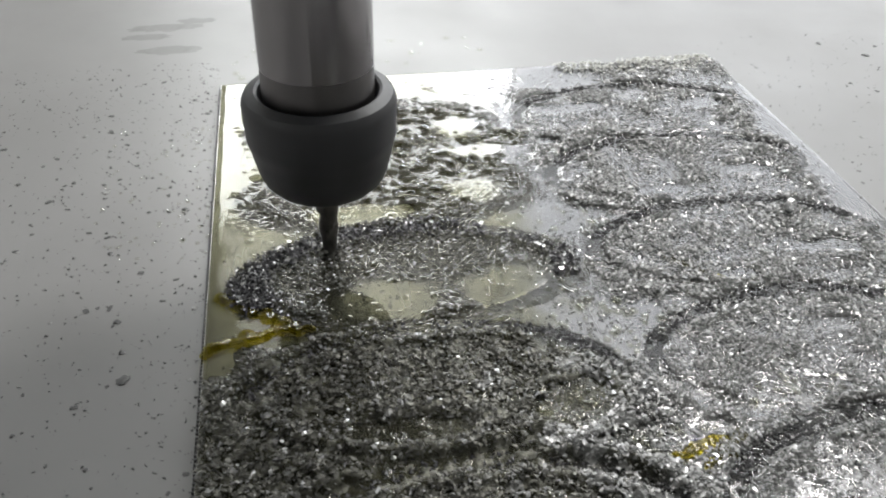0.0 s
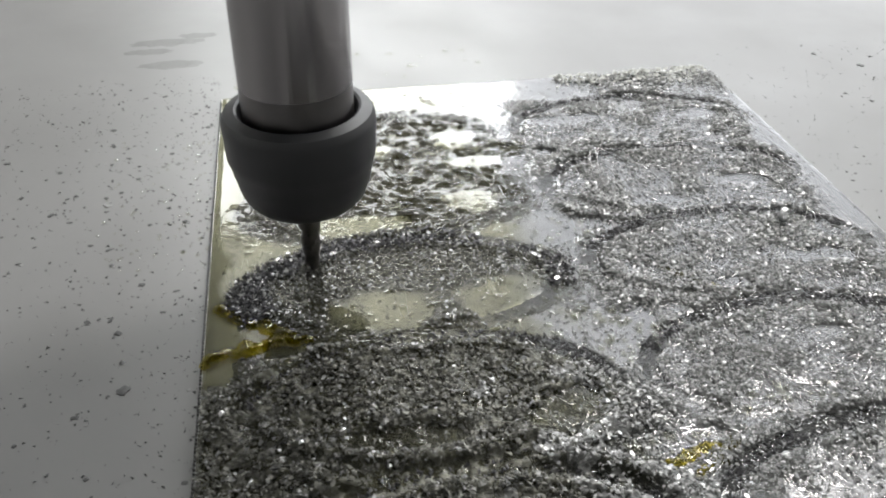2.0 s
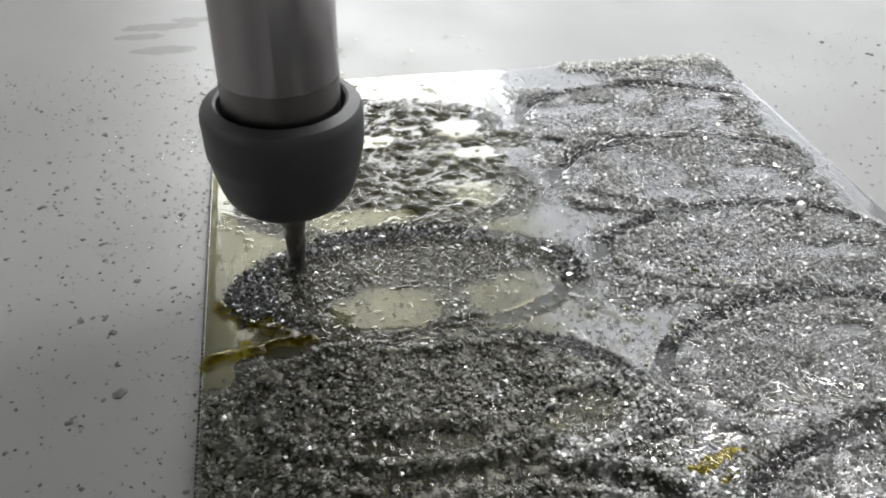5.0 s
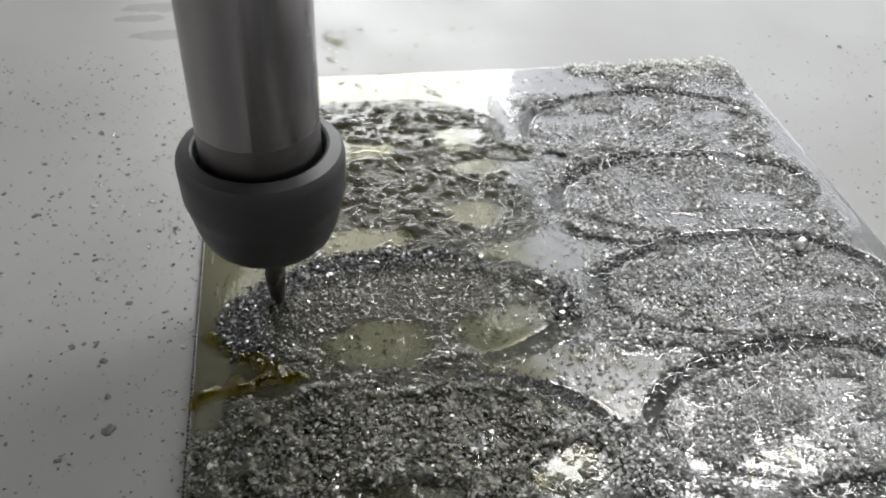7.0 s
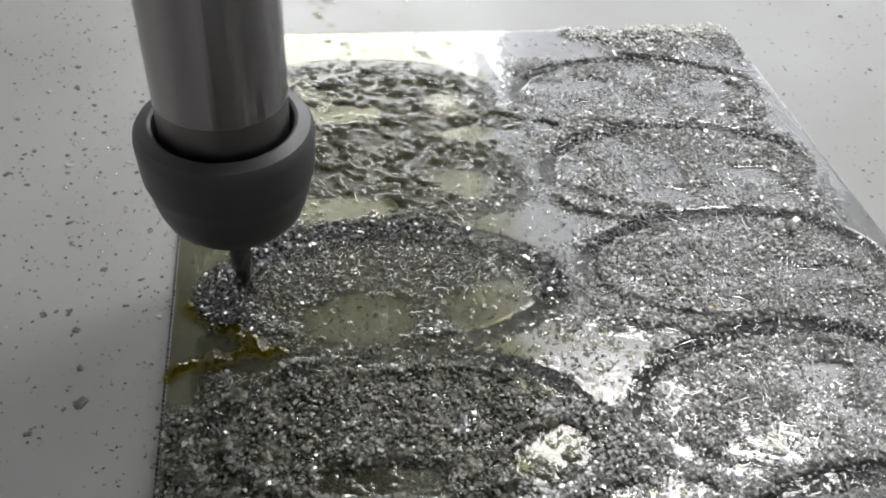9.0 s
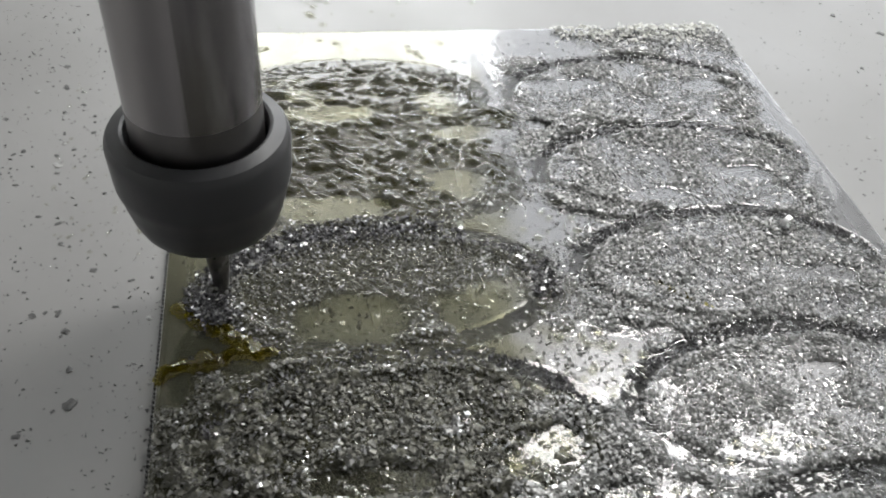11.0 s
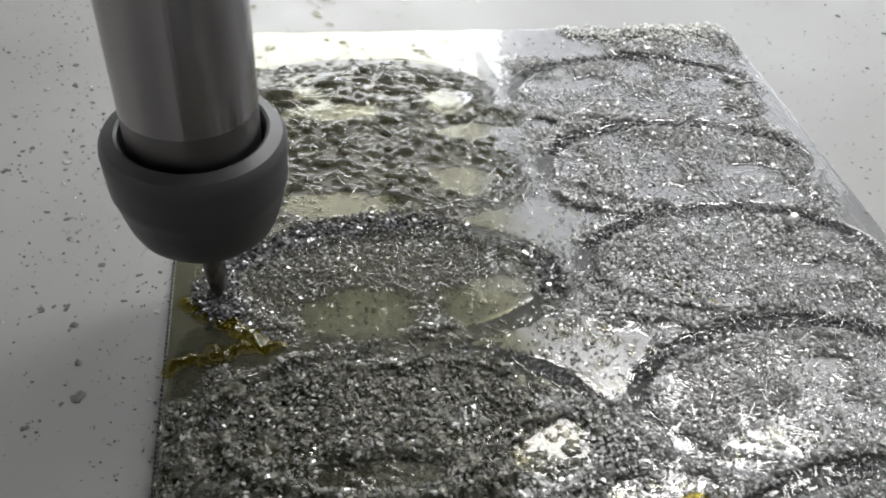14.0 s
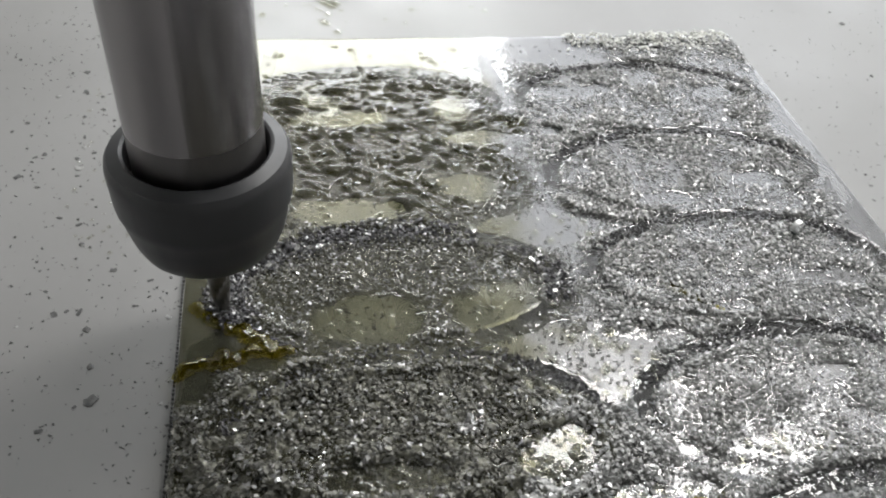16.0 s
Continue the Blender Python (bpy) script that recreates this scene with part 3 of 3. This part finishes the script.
def build_cut_swarf():
    """Coarse fresh chips thrown up along the cut of the oval in work."""
    n = 5200
    a = rng.random(n) * np.pi * 1.25 - 0.35
    d = rng.normal(0.0, 0.0024, n) - 0.001
    x = 0.048 + (OVAL_A + d) * np.cos(a)
    y = -0.1145 + (OVAL_B + d) * np.sin(a)
    keep = (x > 0.004) & (rng.random(n) < 0.35 + 0.65 * step(0.075, 0.03, x)) & (pool_depth(x, y) < 0.3)
    x, y, d = x[keep], y[keep], d[keep]
    m = len(x)
    z = bed_height(x, y) + rng.random(m) * 0.0012 * np.exp(-(d / 0.004) ** 2) + 0.0003
    size = 0.0006 + 0.0011 * rng.random(m) ** 2
    pick = rng.random(m) < 0.93
    tagged(scatter("fresh_chips", x[pick], y[pick], z[pick], size[pick], 0.38, "shard", M_FRESH), "coarse dark chips heaped beside the cut", "metal chips", kind="stuff")
    tagged(scatter("fresh_flakes", x[~pick], y[~pick], z[~pick], size[~pick], 0.5, "flake", M_CHIP), "coarse bright flakes beside the cut", "metal chips", kind="stuff")


def build_groove_swarf():
    """Dark gritty chips packed into the far half of the grooves of the finished ovals."""
    xs, ys = [], []
    for cx, cy in OVALS:
        if cy < -0.2 or (cx < 0.1 and cy > -0.15):
            continue
        n = 700
        a = 0.12 * np.pi + 0.76 * np.pi * rng.random(n) if cx > 0.1 else np.pi * rng.random(n)
        d = rng.normal(-0.0006, 0.0013, n)
        xs.append(cx + (OVAL_A + d) * np.cos(a))
        ys.append(cy + (OVAL_B + d) * np.sin(a))
    x, y = np.concatenate(xs), np.concatenate(ys)
    keep = (x < PLATE_W - 0.002) & (fbm(x, y, 0.007, 2, 50) > 0.3)
    x, y = x[keep], y[keep]
    size = 0.0005 + 0.0009 * rng.random(len(x)) ** 2
    z = oil_level(x, y) - 0.0001 + 0.0004 * rng.random(len(x))
    tagged(scatter("groove_chips", x, y, z, size, 0.45, "shard", M_FRESH), "dark gritty chips packed in the oval grooves", "metal chips", kind="stuff")


def build_corner_swarf():
    """Chips blown into a loose bank along the plate's far edge and over it."""
    n = 1100
    x = 0.118 + 0.06 * rng.random(n) ** 0.8
    y = rng.normal(-0.004, 0.0042, n)
    keep = (x < 0.1775) & (y < 0.006) & (fbm(x, y, 0.006, 2, 40) + 0.25 * step(0.125, 0.15, x) > 0.52)
    x, y = x[keep], y[keep]
    top = 0.0018 * np.exp(-((y + 0.003) / 0.0045) ** 2) * (0.4 + 0.8 * fbm(x, y, 0.004, 2, 41))
    z = np.where(y < 0, 0.0002, BED_Z + 0.0002) + np.where(y < 0, top, 0.6 * top) * rng.random(len(x))
    size = 0.0008 + 0.0012 * rng.random(len(x)) ** 2
    tagged(scatter("corner_chips", x, y, z, size, 0.25, "flake", M_PALE), "loose bank of pale chips along the plate's edge", "metal chips", kind="stuff")


def chip_mesh(name, size, seed):
    """One curled flake with thickness."""
    r = random.Random(seed)
    bm = bmesh.new()
    n, rows = 4, []
    bend, wide = r.uniform(0.3, 1.6), size * r.uniform(0.25, 0.55)
    for i in range(n + 1):
        a = bend * (i / n - 0.5)
        px, pz = size * 0.5 * math.sin(a) / max(0.2, math.sin(bend / 2)), size * 0.5 * (math.cos(a) - math.cos(bend / 2))
        w = wide * r.uniform(0.6, 1.0) * (0.6 if i in (0, n) else 1)
        t = size * 0.07
        rows.append([bm.verts.new(v) for v in ((px, -w, pz), (px, w, pz), (px, w, pz + t), (px, -w, pz + t))])
    for a, b in zip(rows, rows[1:]):
        for i in range(4):
            bm.faces.new((a[i], a[(i + 1) % 4], b[(i + 1) % 4], b[i]))
    bm.faces.new(rows[0][::-1])
    bm.faces.new(rows[-1])
    bmesh.ops.recalc_face_normals(bm, faces=bm.faces[:])
    me = bpy.data.meshes.new(name)
    bm.to_mesh(me)
    bm.free()
    return me


def build_bed_chips():
    """Chips strewn on the bed: the larger ones singly, the dust as one."""
    r = random.Random(21)
    meshes = []
    for i in range(10):
        me = chip_mesh("metal_chip", 0.0013 + 0.00012 * i, i)
        me.materials.append(M_SPECK if i % 5 else M_CHIP_MID)
        meshes.append(me)
    placed = [(-0.0405, -0.0285), (-0.033, -0.0265), (-0.0222, -0.1145), (-0.0275, -0.1147), (-0.0165, -0.139), (-0.030, -0.0625), (0.231, 0.0095), (0.243, -0.004)]
    while len(placed) < 230:
        if r.random() < 0.72:
            x, y = -0.002 - 0.085 * r.random() ** 1.3, r.uniform(-0.185, 0.02)
        else:
            x, y = r.uniform(0.183, 0.3), r.uniform(-0.12, 0.02)
        placed.append((x, y))
    for i, (x, y) in enumerate(placed):
        ob = new("metal_chip", meshes[(i * 7) % 10])
        ob.matrix_world = pose(x, y, BED_Z - 0.00004, 0, 0, r.uniform(0, 360)) @ Matrix.Scale(0.4 + 0.5 * r.random() ** 2 if i > 7 else 1.2, 4)
        tagged(ob, "small dark aluminium chip lying on the pale bed", "metal chip", "chips on the bed")
    n = 1800
    x = np.concatenate([-0.001 - 0.09 * rng.random(n) ** 1.5, 0.182 + 0.12 * rng.random(n // 3)])
    y = np.concatenate([-0.19 + 0.215 * rng.random(n), -0.13 + 0.15 * rng.random(n // 3)])
    size = 0.0003 + 0.0006 * rng.random(len(x)) ** 2
    ob = scatter("chip_dust", x, y, BED_Z + size * 0.12, size, 0.25, "shard", M_SPECK)
    tagged(ob, "fine dark metal dust on the bed", "metal chips", kind="stuff")


def drop_mesh(name, n=10, rings=4):
    bm = bmesh.new()
    top = bm.verts.new((0, 0, 0.45))
    prev = None
    for j in range(1, rings + 1):
        a = j / rings * math.pi / 2
        ring = [bm.verts.new((math.sin(a) * math.cos(2 * math.pi * i / n), math.sin(a) * math.sin(2 * math.pi * i / n), 0.45 * math.cos(a))) for i in range(n)]
        for i in range(n):
            if prev:
                bm.faces.new((prev[i], ring[i], ring[(i + 1) % n], prev[(i + 1) % n]))
            else:
                bm.faces.new((top, ring[i], ring[(i + 1) % n]))
        prev = ring
    me = bpy.data.meshes.new(name)
    bm.to_mesh(me)
    bm.free()
    me.polygons.foreach_set("use_smooth", [True] * len(me.polygons))
    me.materials.append(M_DROP)
    return me


def build_stains():
    """Flat dull smears of dried coolant on the bed."""
    r = random.Random(31)
    for cx, cy, a, b in ((-0.024, 0.060, 0.014, 0.004), (-0.012, 0.066, 0.008, 0.003), (-0.02, 0.037, 0.012, 0.004), (-0.03, 0.051, 0.009, 0.003)):
        bm = bmesh.new()
        n = 40
        w = [1 + 0.35 * (noise.noise(Vector((3 * math.cos(2 * math.pi * i / n), 3 * math.sin(2 * math.pi * i / n), cx * 300)))) for i in range(n)]
        mid = bm.verts.new((0, 0, 0.00006))
        ring = [bm.verts.new((a * w[i] * math.cos(2 * math.pi * i / n), b * w[i] * math.sin(2 * math.pi * i / n), -0.00002)) for i in range(n)]
        for i in range(n):
            bm.faces.new((mid, ring[i], ring[(i + 1) % n]))
        ob = tagged(part("coolant_smear", bm, M_STAIN, smooth=True), "dull grey smear of dried coolant on the bed", "smear", "coolant smears")
        ob.location = (cx, cy, BED_Z + 0.00004)
    return r


def build_drops():
    """Oil droplets on the plate's bare strip and on the bed beside it."""
    me = drop_mesh("oil_droplet")
    r = random.Random(5)
    for i in range(380):
        if i < 120:
            x, y, z = -0.001 - 0.03 * r.random() ** 1.6, r.uniform(-0.1, -0.025), BED_Z
        elif i < 190:
            x, y, z = r.uniform(0.002, 0.012), r.uniform(-0.115, -0.02), 0.00022
        elif i >= 330:
            x, y, z = (r.uniform(0.0, 0.1), r.uniform(0.004, 0.04), BED_Z) if i < 362 else (r.gauss(0.041, 0.004), r.gauss(0.022, 0.006), BED_Z)
        else:
            px, py, pa, pb = r.choice((POOLS[1], POOLS[5], POOLS[6], POOLS[6], POOLS[12], POOLS[13], POOLS[15]))
            a, q = r.uniform(0, 2 * math.pi), r.random() ** 0.5
            x, y, z = px + pa * q * math.cos(a), py + pb * q * math.sin(a), 0.0004
        ob = new("oil_droplet", me)
        s = r.uniform(0.00035, 0.001) * (2.0 if i >= 362 else 1.3 if i >= 190 else 0.62)
        ob.matrix_world = Matrix.Translation((x, y, z)) @ Matrix.Diagonal((s, s * r.uniform(0.8, 1.3), s, 1))
        tagged(ob, "tiny clear oil droplet", "oil droplet", "oil droplets")
    made = 0
    while made < 110:
        x, y = r.uniform(0.01, 0.098), r.uniform(-0.096, -0.018)
        if float(sludge(np.array([x]), np.array([y]))[0]) < 0.5:
            continue
        made += 1
        ob = new("oil_bubble", me)
        s = r.uniform(0.0006, 0.0017)
        ob.matrix_world = Matrix.Translation((x, y, 0.0007)) @ Matrix.Diagonal((s * r.uniform(1.0, 1.5), s, s * 1.5, 1))
        tagged(ob, "round clear bubble standing in the thick oil", "oil bubble", "oil bubbles")


def oil_run(name, lines, radius, seed):
    """A thick lumpy run of amber oil along one or more lines, as one blob."""
    r = np.random.default_rng(seed)
    pts = [p for line in lines for p in line]
    x0, x1 = min(p[0] for p in pts) - 0.004, max(p[0] for p in pts) + 0.004
    y0, y1 = min(p[1] for p in pts) - 0.004, max(p[1] for p in pts) + 0.004
    gx, gy, quads, k = sheet(x0, x1, y0, y1, 0.00022)
    h = np.zeros(gx.shape)
    for line in lines:
        for (ax, ay), (bx, by) in zip(line, line[1:]):
            n = max(3, int(math.hypot(bx - ax, by - ay) / (radius * 0.35)))
            for i in range(n):
                q = i / n + r.uniform(-0.1, 0.1)
                cx, cy = ax + (bx - ax) * q + r.normal(0, radius * 0.25), ay + (by - ay) * q + r.normal(0, radius * 0.35)
                rad = radius * r.uniform(0.6, 1.2)
                w = 1 - ((gx - cx) ** 2 + (gy - cy) ** 2) / rad ** 2
                h = np.maximum(h, 0.6 * rad * np.sqrt(np.clip(w, 0, 1)))
    h = soften(h, k.shape, 6) * (0.7 + 0.55 * lump(gx, gy, 0.0021, 15))
    keep = (h[quads] > 0.00012).all(1)
    ob = raw_mesh(name, np.stack([gx, gy, h + 0.00012], -1), quads[keep], [M_AMBER], smooth=True)
    return tagged(ob, "thick lumpy run of amber cutting oil", "cutting oil", "amber oil runs")


def build_strands():
    oil_run("amber_oil_run", [[(0.003, -0.1175), (0.0065, -0.121), (0.012, -0.1245), (0.02, -0.1295)],
                              [(0.0012, -0.1345), (0.007, -0.1325), (0.013, -0.1318), (0.02, -0.1305), (0.025, -0.1315)]], 0.0019, 1)
    oil_run("amber_oil_run", [[(0.091, -0.1785), (0.096, -0.1772), (0.101, -0.1762), (0.106, -0.1757)], [(0.095, -0.1815), (0.101, -0.1795)]], 0.0012, 3)
    oil_run("amber_oil_run", [[(0.112, -0.117), (0.117, -0.122), (0.124, -0.129)]], 0.0008, 4)


def build_ring_chip():
    bm = bmesh.new()
    n = 22
    rows = []
    for i in range(n + 1):
        a = i / n * 1.75 * math.pi
        c, s = math.cos(a), math.sin(a)
        rows.append([bm.verts.new((r * c, w, 0.0013 + r * s)) for r, w in ((0.0010, -0.0005), (0.0013, -0.0005), (0.0013, 0.0005), (0.0010, 0.0005))])
    for a, b in zip(rows, rows[1:]):
        for j in range(4):
            bm.faces.new((a[j], a[(j + 1) % 4], b[(j + 1) % 4], b[j]))
    bm.faces.new(rows[0][::-1])
    bm.faces.new(rows[-1])
    bmesh.ops.recalc_face_normals(bm, faces=bm.faces[:])
    ob = tagged(part("curled_chip", bm, M_CURL), "bright curled aluminium chip among the swarf", "metal chip")
    ob.matrix_world = pose(0.1545, -0.1035, 0.0008, 0, 0, 25) @ Matrix.Scale(1.35, 4)


# ---- spindle ----
def build_spindle():
    sp = tagged(new("router_spindle"), "steel router spindle with black collet nut, cutting", "router spindle")
    part("housing", lathe([(0.013, 0.0965), (0.0375, 0.0965), (0.0395, 0.0985), (0.0400, 0.102), (0.0400, 0.26), (0.036, 0.265)]), M_BODY, sp, "dark cylindrical motor housing", True)
    part("shaft", lathe([(0.0119, 0.05135), (0.01235, 0.0514), (0.01235, 0.0962)]), M_SHAFT, sp, "bright ground steel spindle nose")
    # shaft carried on down, its dark reflection band put into the colour
    part("shaft_dark_band", lathe([(0.0118, 0.0400), (0.01233, 0.0402), (0.01233, 0.0514)]), M_SHADED_STEEL, sp, "foot of the spindle nose, reflection painted as darker steel")
    nut = part("collet_nut", lathe([(0.0035, 0.0222), (0.0112, 0.0219), (0.0124, 0.0223), (0.0140, 0.0241), (0.0150, 0.0268), (0.0158, 0.0303), (0.01635, 0.0332),
                                    (0.01675, 0.0342), (0.0169, 0.0356), (0.0170, 0.0395), (0.0171, 0.0425), (0.0169, 0.0437), (0.0163, 0.0447), (0.0140, 0.0455), (0.0134, 0.0452), (0.0128, 0.0430), (0.0126, 0.0405)]), M_NUT, sp, "black tapered collet nut", True)
    part("collet", lathe([(0.0026, 0.0205), (0.0078, 0.0209), (0.0084, 0.0219)]), M_SHADED_STEEL, nut, "steel collet face")
    bm = bmesh.new()
    n, turns, rows = 16, 34, []
    for i in range(turns + 1):
        k = i / turns
        z = -0.0009 + k * 0.0225
        rad = 0.0014 + 0.0013 * min(1, k * 1.7)
        rows.append([])
        for j in range(n):
            a = 2 * math.pi * j / n
            flute = 1 - 0.3 * max(0, math.cos(2 * (a - 5.5 * k))) ** 2 * (1 if k < 0.62 else 0)
            rows[-1].append(bm.verts.new((rad * flute * math.cos(a), rad * flute * math.sin(a), z)))
    for a, b in zip(rows, rows[1:]):
        for j in range(n):
            bm.faces.new((a[j], a[(j + 1) % n], b[(j + 1) % n], b[j]))
    bm.faces.new(rows[0][::-1])
    bm.faces.new(rows[-1])
    cutter = part("cutter", bm, M_BIT, sp, "tapered fluted carbide cutter", True)
    n = 150
    a, q = rng.random(n) * 2 * np.pi, 0.0012 + 0.0026 * rng.random(n) ** 1.4
    ob = scatter("clinging_swarf", q * np.cos(a), q * np.sin(a), 0.0004 + 0.0016 * rng.random(n) * (1 - q / 0.005), 0.0007 + 0.0009 * rng.random(n), 0.8, "flake", M_CHIP_DARK)
    ob.parent = cutter
    return sp


build_room()
build_bench()
build_plate()
build_edge_burr()
build_bed_swarf()
build_oil()
build_plate_swarf()
build_cut_swarf()
build_groove_swarf()
build_corner_swarf()
build_strands()
build_ring_chip()
build_drops()
build_stains()
build_bed_chips()
spindle = build_spindle()

# the cutter's way over the plate: seconds, x, y in millimetres
CUT = [(0, 29.6, -103.4), (1, 27.6, -104.0), (2, 25.7, -104.8), (3, 24.2, -105.2), (3.5, 23.4, -105.4), (6, 20.0, -106.6), (7, 18.4, -107.6),
       (8, 16.7, -108.6), (9, 15.3, -110.2), (11.5, 11.8, -112.3), (12.5, 10.9, -113.2), (13.5, 10.4, -114.8), (14.5, 9.8, -115.6), (16, 8.9, -117.8)]


def motions():
    walk(spindle, [(t, pose(x / 1000, y / 1000, 0)) for t, x, y in CUT])


motions()
